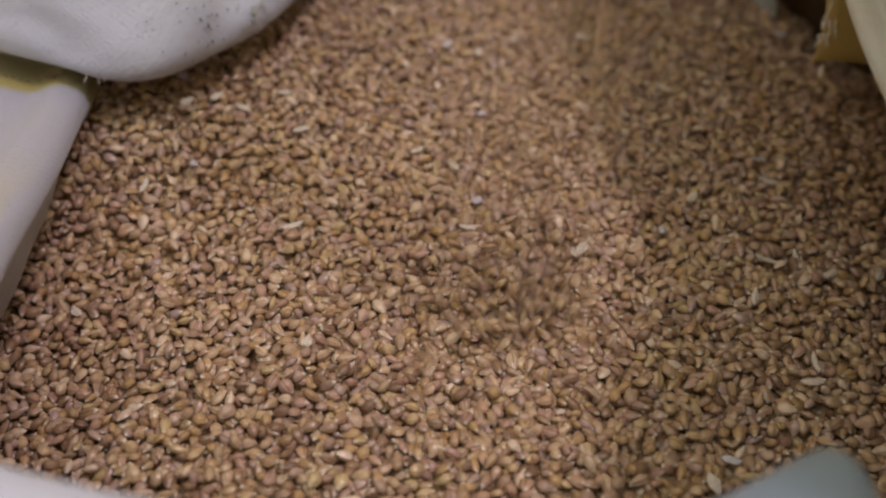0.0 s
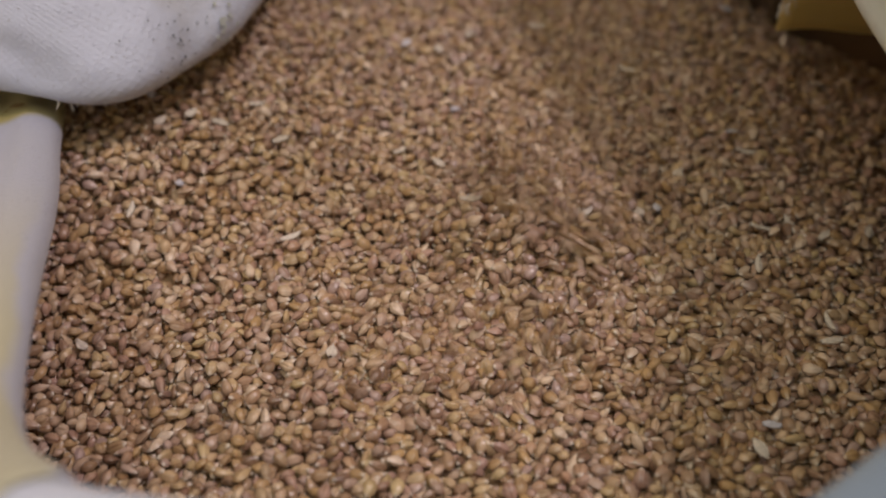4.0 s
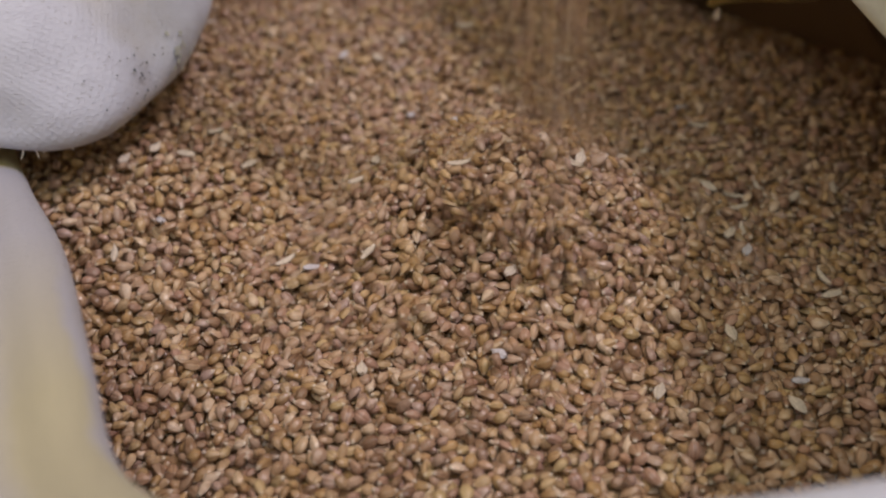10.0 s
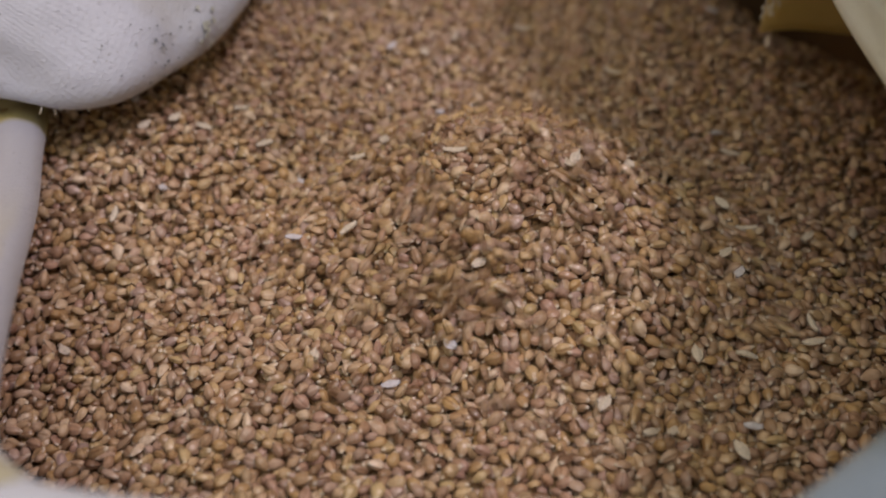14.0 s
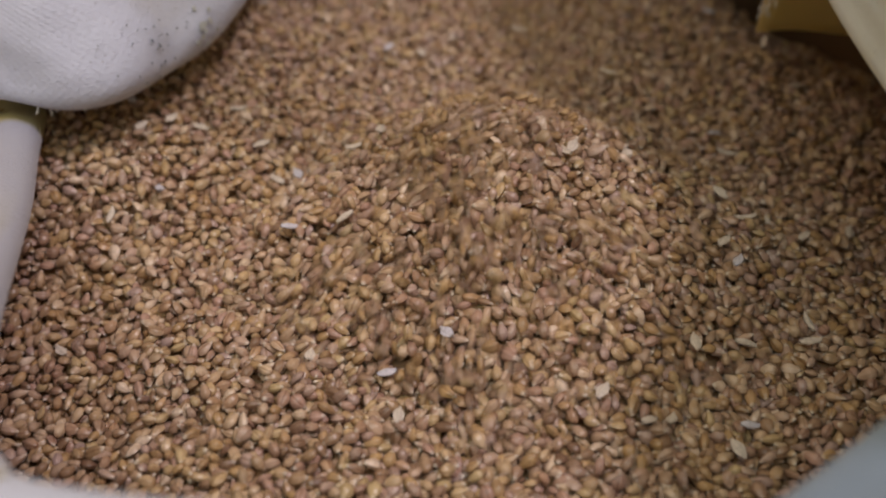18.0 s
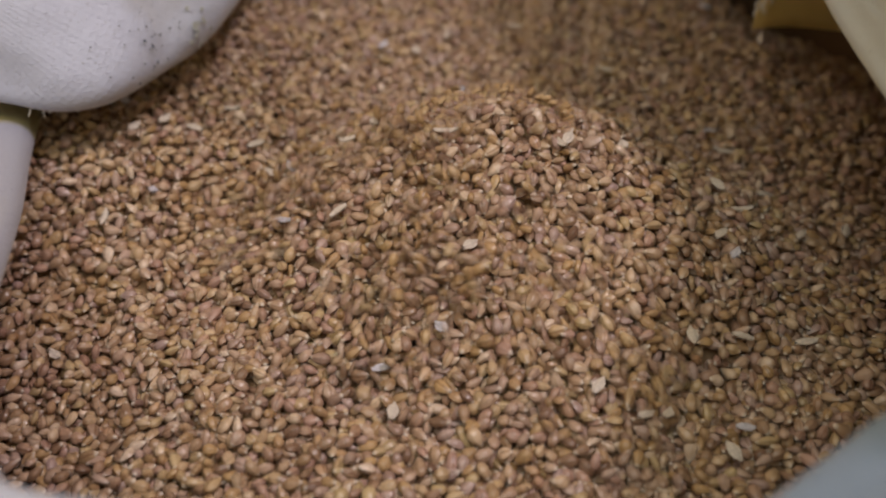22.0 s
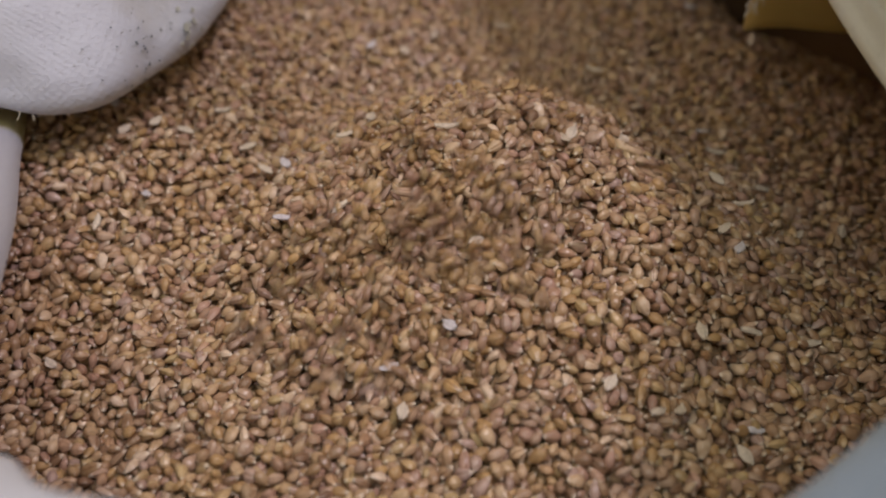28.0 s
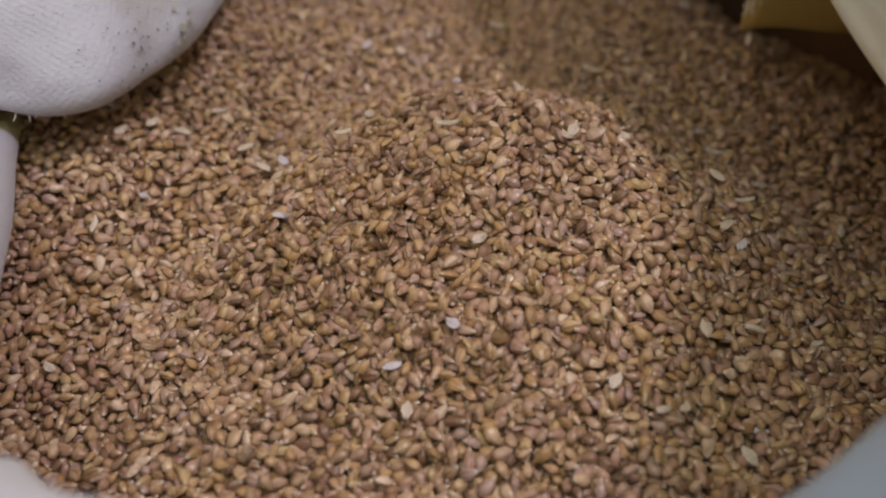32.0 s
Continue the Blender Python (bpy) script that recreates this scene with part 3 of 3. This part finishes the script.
def support(name, height, box, parent, drop, label, round_=None):
    """The packed grain below the loose kernels."""
    x0, y0, x1, y1 = box
    n = 60
    v, f = [], []
    for i in range(n + 1):
        for j in range(n + 1):
            x, y = x0 + (x1 - x0) * i / n, y0 + (y1 - y0) * j / n
            v.append((x * DM, y * DM, (float(height(np.array(x), np.array(y))) - drop) * DM))
    for i in range(n):
        for j in range(n):
            f.append((i * (n + 1) + j, (i + 1) * (n + 1) + j, (i + 1) * (n + 1) + j + 1, i * (n + 1) + j + 1))
    return mesh_object(name, v, f, BED, parent, None, label)


def laid(name, height, inside, box, count, seed, parent, label, singles=None):
    place, yaw, slope, r = pour(height, inside, box, count, seed)
    n = len(place)
    turn = turns(yaw, slope + r.normal(0, 0.17, (n, 2)), r, r.uniform(-0.9, 0.9, n))
    flip = r.random(n) < 0.28
    turn[flip, :, 1:] *= -1
    size = kernel_sizes(n, r)
    keep = np.ones(n, bool)
    if singles is not None:
        pick = np.where(singles(place))[0]
        pick = pick[np.argsort(-place[pick, 2])][:300]
        keep[pick] = False
        one = kernels_mesh("barley_kernel", FINE, np.zeros((1, 3)), np.eye(3)[None], np.array([[LENGTH, WIDTH, HEIGHT]]), KERNEL_ONE)
        for k in pick:
            ob = new("barley_kernel", one)
            ob.parent = parent
            m = Matrix([list(row) for row in turn[k]]).to_4x4()
            m.translation = Vector(place[k] * DM)
            ob.matrix_basis = m @ Matrix.Diagonal((*(size[k] / (LENGTH, WIDTH, HEIGHT)), 1))
    me = kernels_mesh(name, FINE, place[keep], turn[keep], size[keep], KERNEL)
    ob = new(name, me)
    ob.parent = parent
    tagged(ob, label, kind="stuff")
    return place


BOX = (-2.05, -1.45, 2.45, 2.75)


def bed_inside(x, y):
    return x > -1.95 - 0.2 * y and (y < 2.6 or abs(x) < 1.6)


bed = tagged(new("grain_bed"), "golden brown barley grain filling the sack", "grain")
support("packed_grain", bed_height, (-2.45, -2.0, 2.5, 3.0), bed, -0.027, "dark dusty packed grain")
bed_place = laid("loose_grain", bed_height, bed_inside, BOX, 28500, 3, bed, "loose tan barley kernels",
                 lambda p: (p[:, 0] > -1.25) & (p[:, 0] < -0.55) & (p[:, 1] > -0.95) & (p[:, 1] < -0.35))

mound = tagged(new("grain_mound"), "growing heap of freshly poured golden barley", "grain")
REACH = 1.45
MBOX = (APEX[0] - REACH, APEX[1] - REACH, APEX[0] + REACH, APEX[1] + REACH)
support("packed_grain", cone_height, MBOX, mound, -0.042, "dark dusty packed grain")
mound_place = laid("loose_grain", cone_height, lambda x, y: math.hypot(x - APEX[0], y - APEX[1]) < REACH - 0.06, MBOX, 12800, 5, mound,
                   "loose tan barley kernels", lambda p: (p[:, 1] < -0.30) & (p[:, 1] > -0.75) & (abs(p[:, 0] - 0.05) < 0.45))


# ---- chaff ----
def husk_mesh(name, length, width, mat, seed):
    """A thin curled husk, pointed at both ends."""
    v, f = [], []
    n, w = 8, 4
    for side in (1, -1):
        for i in range(n + 1):
            s = i / n
            for j in range(w + 1):
                u = j / w * 2 - 1
                half = width / 2 * math.sin(math.pi * min(0.97, max(0.03, s))) ** 0.8
                v.append(((s - 0.5) * length * DM, u * half * DM, (0.010 * (1 - u * u) + 0.006 * math.sin(3 * s + seed) + side * 0.0015) * DM))
    m = (n + 1) * (w + 1)
    for i in range(n):
        for j in range(w):
            a, b, c, d = i * (w + 1) + j, (i + 1) * (w + 1) + j, (i + 1) * (w + 1) + j + 1, i * (w + 1) + j + 1
            f += [(a, b, c, d), (m + d, m + c, m + b, m + a)]
    ring = list(range(w + 1)) + [i * (w + 1) + w for i in range(1, n + 1)] + [n * (w + 1) + j for j in range(w - 1, -1, -1)] + [i * (w + 1) for i in range(n - 1, 0, -1)]
    for a, b in zip(ring, ring[1:] + ring[:1]):
        f.append((b, a, m + a, m + b))
    me = bpy.data.meshes.new(name)
    me.from_pydata(v, [], f)
    me.polygons.foreach_set("use_smooth", [True] * len(f))
    me.materials.append(mat)
    return me


HUSKS = [husk_mesh("husk", 0.075, 0.036, HUSK, 0), husk_mesh("husk", 0.060, 0.036, HUSK, 2), husk_mesh("husk", 0.085, 0.028, HUSK, 4), husk_mesh("husk", 0.06, 0.036, HUSK_GREY, 1)]


def top_of(place, x, y):
    d = np.hypot(place[:, 0] - x, place[:, 1] - y)
    near = place[d < 0.05]
    return float(near[:, 2].max()) + HEIGHT * 0.55 if len(near) else 0.05


def husk(x, y, kind, parent, place, r):
    ob = new("husk", HUSKS[kind])
    ob.parent = parent
    ob.matrix_basis = pose(x * DM, y * DM, top_of(place, x, y) * DM, r.uniform(-20, 20), r.uniform(-20, 20), r.uniform(0, 360))
    return ob


rng = random.Random(11)
for x, y, k in ((-1.08, 0.79, 0), (-0.85, 0.79, 0), (0.715, 0.62, 1), (1.08, 0.30, 2), (1.37, 0.26, 0), (0.96, 0.28, 2), (-0.14, 1.13, 3), (1.02, 0.98, 3),
                (-0.96, 1.02, 1), (-0.22, 0.71, 0), (1.03, -0.39, 0), (1.065, -0.27, 2), (0.68, -0.86, 0), (0.9, 0.05, 2), (0.59, 0.38, 3)):
    husk(x, y, k, bed, bed_place, rng)
for _ in range(30):
    husk(rng.uniform(-1.6, 1.6), rng.uniform(-1.2, 2.2), rng.choice((0, 1, 2, 2, 1, 3)), bed, bed_place, rng)
for _ in range(26):
    a, r = rng.uniform(0, 6.283), 1.15 * math.sqrt(rng.random())
    husk(APEX[0] + r * math.cos(a), APEX[1] + r * math.sin(a), rng.choice((0, 1, 2, 0, 3)), mound, mound_place, rng)

caught = new("caught_husk", HUSKS[1])
caught.parent = sack
caught.matrix_basis = pose(1.235 * DM, 1.19 * DM, 0.352 * DM + 0.56, 0, 80, 25)
caught["label"] = "tan husk caught in the frayed corner"

# ---- print and stain on the cloth ----
def mark(name, cloth, at, size, mat, r, label=""):
    """A flat irregular spot that lies on the cloth where it comes nearest to a point, in dm."""
    ok, p, nrm, _ = cloth.closest_point_on_mesh(Vector(at) * DM)
    turn = nrm.to_track_quat("Z", "Y").to_matrix().to_4x4()
    n = 12
    ring = [(size * DM * r.uniform(0.6, 1.2) * math.cos(6.283 * k / n), size * DM * r.uniform(0.6, 1.2) * math.sin(6.283 * k / n)) for k in range(n)]
    v = [(x, y, 0.0) for x, y in ring] + [(x * 0.9, y * 0.9, 0.00025) for x, y in ring]
    f = [tuple(range(n, 2 * n))] + [(k, (k + 1) % n, n + (k + 1) % n, n + k) for k in range(n)]
    ob = mesh_object(name, v, f, mat, sack, None, label, False)
    ob.matrix_basis = Matrix.Translation(p + cloth.location + nrm * 0.0011) @ turn
    return ob


rng = random.Random(9)
flap_cloth = bpy.data.objects["mouth_flap"]
bpy.context.view_layer.update()
for _ in range(26):
    mark("print_speck", flap_cloth, (-1.12 + rng.gauss(0, 0.06), 0.80 + rng.gauss(0, 0.09), 0.60 + rng.gauss(0, 0.09)), 0.005 * rng.uniform(0.5, 1.5), INK, rng)
for _ in range(10):
    mark("print_speck", flap_cloth, (-1.3 + rng.gauss(0, 0.10), 0.68 + rng.gauss(0, 0.06), 0.6 + rng.gauss(0, 0.08)), 0.004, INK, rng)
for k in range(16):
    mark("print_smudge", flap_cloth, (-1.03 + rng.gauss(0, 0.035), 0.98 + rng.gauss(0, 0.04), 0.55 + rng.gauss(0, 0.05)), 0.011, PRINT, rng, "faded grey-green print")
for k in range(6):
    mark("stain_mark", left_cuff, (-1.80 - 0.012 * k, 0.70 + 0.01 * k, 0.32), 0.016 * rng.uniform(0.8, 1.2), STAIN, rng, "small brown stain")
for k in range(9):
    mark("stain_mark", left_cuff, (-1.87 - 0.03 * k, 0.69 - 0.004 * k, 0.34), 0.008, STAIN, rng, "small brown stain")


# ---- what moves ----
def stream_mesh(name, count, seed, spread, tall=4.0):
    r = np.random.default_rng(seed)
    place = np.stack([r.normal(0, spread, count), r.normal(0, spread * 0.7, count), r.uniform(0, tall, count)], 1)
    yaw = r.uniform(0, 6.283, count)
    turn = turns(yaw, r.normal(0, 1.6, (count, 2)), r, r.uniform(0, 6.283, count))
    return kernels_mesh(name, COARSE, place, turn, kernel_sizes(count, r), KERNEL)


def patch_mesh(name, count, seed):
    r = np.random.default_rng(seed)
    a, d = r.uniform(0, 6.283, count), 0.29 * np.sqrt(r.random(count))
    place = np.stack([1.5 * d * np.cos(a), d * np.sin(a), r.uniform(0.0, 0.022, count)], 1)
    turn = turns(r.uniform(0, 6.283, count), r.normal(0, 0.3, (count, 2)), r, r.uniform(0, 6.283, count))
    return kernels_mesh(name, COARSE, place, turn, kernel_sizes(count, r), KERNEL)


def burst_mesh(name, count, seed):
    r = np.random.default_rng(seed)
    place = np.stack([r.normal(0, 0.13, count), r.normal(0, 0.11, count), 0.10 * r.random(count) ** 2], 1)
    turn = turns(r.uniform(0, 6.283, count), r.normal(0, 0.8, (count, 2)), r, r.uniform(0, 6.283, count))
    return kernels_mesh(name, COARSE, place, turn, kernel_sizes(count, r), KERNEL)


RISE = [(0, -0.45), (1, -0.42), (3, -0.37), (6, -0.29), (9, -0.20), (11, -0.17), (13, -0.14), (17, -0.09), (20, -0.06), (24, -0.035), (28, -0.015), (32, 0.0)]


def rise(t):
    return float(np.interp(t, [a for a, _ in RISE], [b for _, b in RISE]))


def level(x, y, t):
    """The height of the grain at a time: the bed, or the heap where it stands above it."""
    return max(float(cone_height(np.array(x), np.array(y))) + rise(t), float(bed_height(np.array(x), np.array(y))))


def landing(t):
    """Where the stream meets the grain: nearer at first, then over the heap's top."""
    return float(np.interp(t, [0, 1, 3, 6, 10], [-0.46, -0.42, -0.25, -0.12, 0.0]))


def drift(t):
    """How far to the right of the heap's last top the grain starts to slide."""
    return float(np.interp(t, [0, 3, 9, 32], [0.07, 0.03, -0.03, -0.06]))


def churn(t):
    """The middle of the stretch, on the near side of the landing place, where kernels leap."""
    when = [0, 1, 2, 3, 7, 9, 14, 20, 24, 32]
    return (float(np.interp(t, when, [0.17, 0.17, 0.10, 0.11, 0.04, 0.0, -0.05, 0.0, -0.04, -0.02])),
            float(np.interp(t, when, [-0.14, -0.08, 0.02, 0.06, -0.04, -0.10, -0.08, 0.02, -0.02, -0.04])))


def after(t, stages, depth):
    """The rows (time, way, lift) of a thing that waits at a depth, sets out at t and passes through its stages, cut to the clip."""
    rows = [] if t <= 0.05 else [(0.0, 0.0, depth)]
    if t <= 0.05:
        rows.append((0.0, *(float(np.interp(-t, [q[0] for q in stages], [q[k] for q in stages])) for k in (1, 2))))
    rows += [(t + u, s, z) for u, s, z in stages if 0.05 < t + u < 32]
    return rows + [(32.0, *rows[-1][1:])]


def motions():
    # the loose corner is drawn slowly over the grain as the sack fills
    walk(near_corner, [(t, pose(0, d * DM, 0.56)) for t, d in ((0, 0.03), (1, 0.02), (3, 0.0), (6, -0.02), (9, -0.03), (14, -0.025), (19, -0.01), (23, 0.02), (28, 0.07), (32, 0.105))])
    walk(near_cuff, [(t, pose(0, d * DM, 0.56)) for t, d in ((0, -0.035), (3, -0.015), (7, -0.018), (10, -0.018), (13, 0.0), (19, 0.0), (23, 0.02), (28, 0.055), (32, 0.07))])
    # the left-hand edge leans outwards as the sack fills, about its far end
    pivot = Matrix.Translation((-0.18, 0.07, 0))
    walk(left_cuff, [(t, Matrix.Translation((0, 0, 0.56)) @ pivot @ pose(0, 0, 0, 0, 0, a) @ pivot.inverted()) for t, a in ((0, 0), (10, 0), (19, -0.7), (32, -2.0))])
    walk(mound, [(t, pose(0, 0, z * DM)) for t, z in RISE])
    rng = random.Random(21)
    thin = [stream_mesh("falling_grain", 400, 40 + k, 0.22) for k in range(3)]
    dense = [stream_mesh("falling_grain", 520, 50 + k, 0.14) for k in range(3)]
    t = -0.6
    while t < 31.8:
        heavy = 6.8 < t + 0.5 < 10.2
        ob = tagged(new("falling_grain", rng.choice(dense if heavy else thin)), "stream of falling barley kernels", "grain", "falling grain", "stuff")
        x, y = APEX[0] + (0.13 if heavy else 0.02) + rng.uniform(-0.07, 0.07), APEX[1] + 0.04 + landing(t + 0.5) + rng.uniform(-0.05, 0.05)
        high = pose(x * DM, y * DM, 1.2, 0, 0, rng.uniform(0, 80))
        low = high.copy()
        low.translation.z = -0.47
        rows = [(max(t, 0), high if t >= 0 else low), (t + 0.85, low)]
        if t < 0:
            m = high.copy()
            m.translation.z = 1.2 - 1.67 * (-t / 0.85)
            rows = [(0, m), (t + 0.85, low)]
        elif t > 0:
            rows = [(0, high)] + rows
        if rows[-1][0] < 32:
            rows.append((32, low))
        walk(ob, rows)
        t += 0.125
    patches = [patch_mesh("sliding_grain", 100, 70 + k) for k in range(5)]
    stages = [(0.0, 0.0, -0.06), (0.26, 0.5, 0.042), (0.58, 1.0, 0.042), (1.3, 1.02, -0.10), (8.0, 1.03, -0.3)]
    t, k = -0.55, 0
    while t < 31.6:
        ob = tagged(new("sliding_grain", patches[k % 5]), "barley kernels sliding down the heap", "grain", "sliding grain", "stuff")
        a = -1.9 + rng.gauss(0, 0.9)
        reach = rng.uniform(0.55, 0.95) * float(np.interp(t, [0, 3, 7], [0.4, 0.6, 1.0]))
        shift = landing(t)
        path = []
        for when, s, sink in after(t, stages, -0.5):
            d = 0.12 + reach * s
            x, y = APEX[0] + drift(t) + d * math.cos(a), APEX[1] + shift + d * math.sin(a)
            e = 0.05
            zx = (level(x + e * math.cos(a), y + e * math.sin(a), when) - level(x, y, when)) / e
            z = level(x, y, when) + sink
            path.append((when, pose(x * DM, y * DM, z * DM, 0, 0, math.degrees(a)) @ pose(0, 0, 0, 0, -math.degrees(math.atan(zx)), 0)))
        walk(ob, path)
        t += 0.042
        k += 1

    # kernels thrown up where the stream lands
    bursts = [burst_mesh("splashing_grain", 64, 90 + k) for k in range(5)]
    stages = [(0.0, 0.0, -0.05), (0.07, 0.4, 0.06), (0.17, 1.0, 0.03), (0.26, 1.15, -0.10), (6.0, 1.15, -0.4)]
    t, k = -0.30, 0
    while t < 31.7:
        ob = tagged(new("splashing_grain", bursts[k % 5]), "barley kernels bouncing where the stream lands", "grain", "splashing grain", "stuff")
        a, reach = rng.uniform(0, 6.283), rng.uniform(0.12, 0.34)
        x0, y0 = churn(t)
        x0, y0 = x0 + rng.gauss(0, 0.16), y0 + rng.gauss(0, 0.15)
        path = []
        for when, s, sink in after(t, stages, -0.5):
            x, y = x0 + reach * s * math.cos(a), y0 + reach * s * math.sin(a)
            path.append((when, pose(x * DM, y * DM, (level(x, y, when) + sink) * DM, 20 * s * math.sin(a), 20 * s * math.cos(a), math.degrees(a))))
        walk(ob, path)
        t += 0.026
        k += 1

    one = bpy.data.objects["barley_kernel"].data
    for k in range(170):
        ob = tagged(new("rolling_kernel", one), "single tan barley kernel bouncing off the heap", "kernel", "rolling kernels")
        t = 0.3 + 31.2 * k / 170
        a, reach, hop = -1.7 + rng.gauss(0, 1.1), rng.uniform(0.35, 0.9), rng.uniform(0.03, 0.12)
        spin, tilt = rng.uniform(0, 360), rng.uniform(-25, 25)
        path = []
        for when, d, lift in ((0, 0.05, -0.45), (t - 0.06, 0.05, -0.25), (t, 0.08, 0.02), (t + 0.12, reach * 0.45, hop), (t + 0.26, reach * 0.9, 0.012),
                              (t + 0.4, reach, 0.008), (t + 1.5, reach, -0.02), (32.0, reach, -0.10)):
            if when > 32 or (path and when <= path[-1][0]):
                continue
            x, y = APEX[0] + d * math.cos(a), APEX[1] + d * math.sin(a)
            z = max(float(cone_height(np.array(x), np.array(y))) + rise(when), float(bed_height(x, y))) + 0.055 + lift
            path.append((when, pose(x * DM, y * DM, z * DM, tilt, tilt * 0.6 + 40 * d, spin + 60 * d)))
        walk(ob, path)


motions()
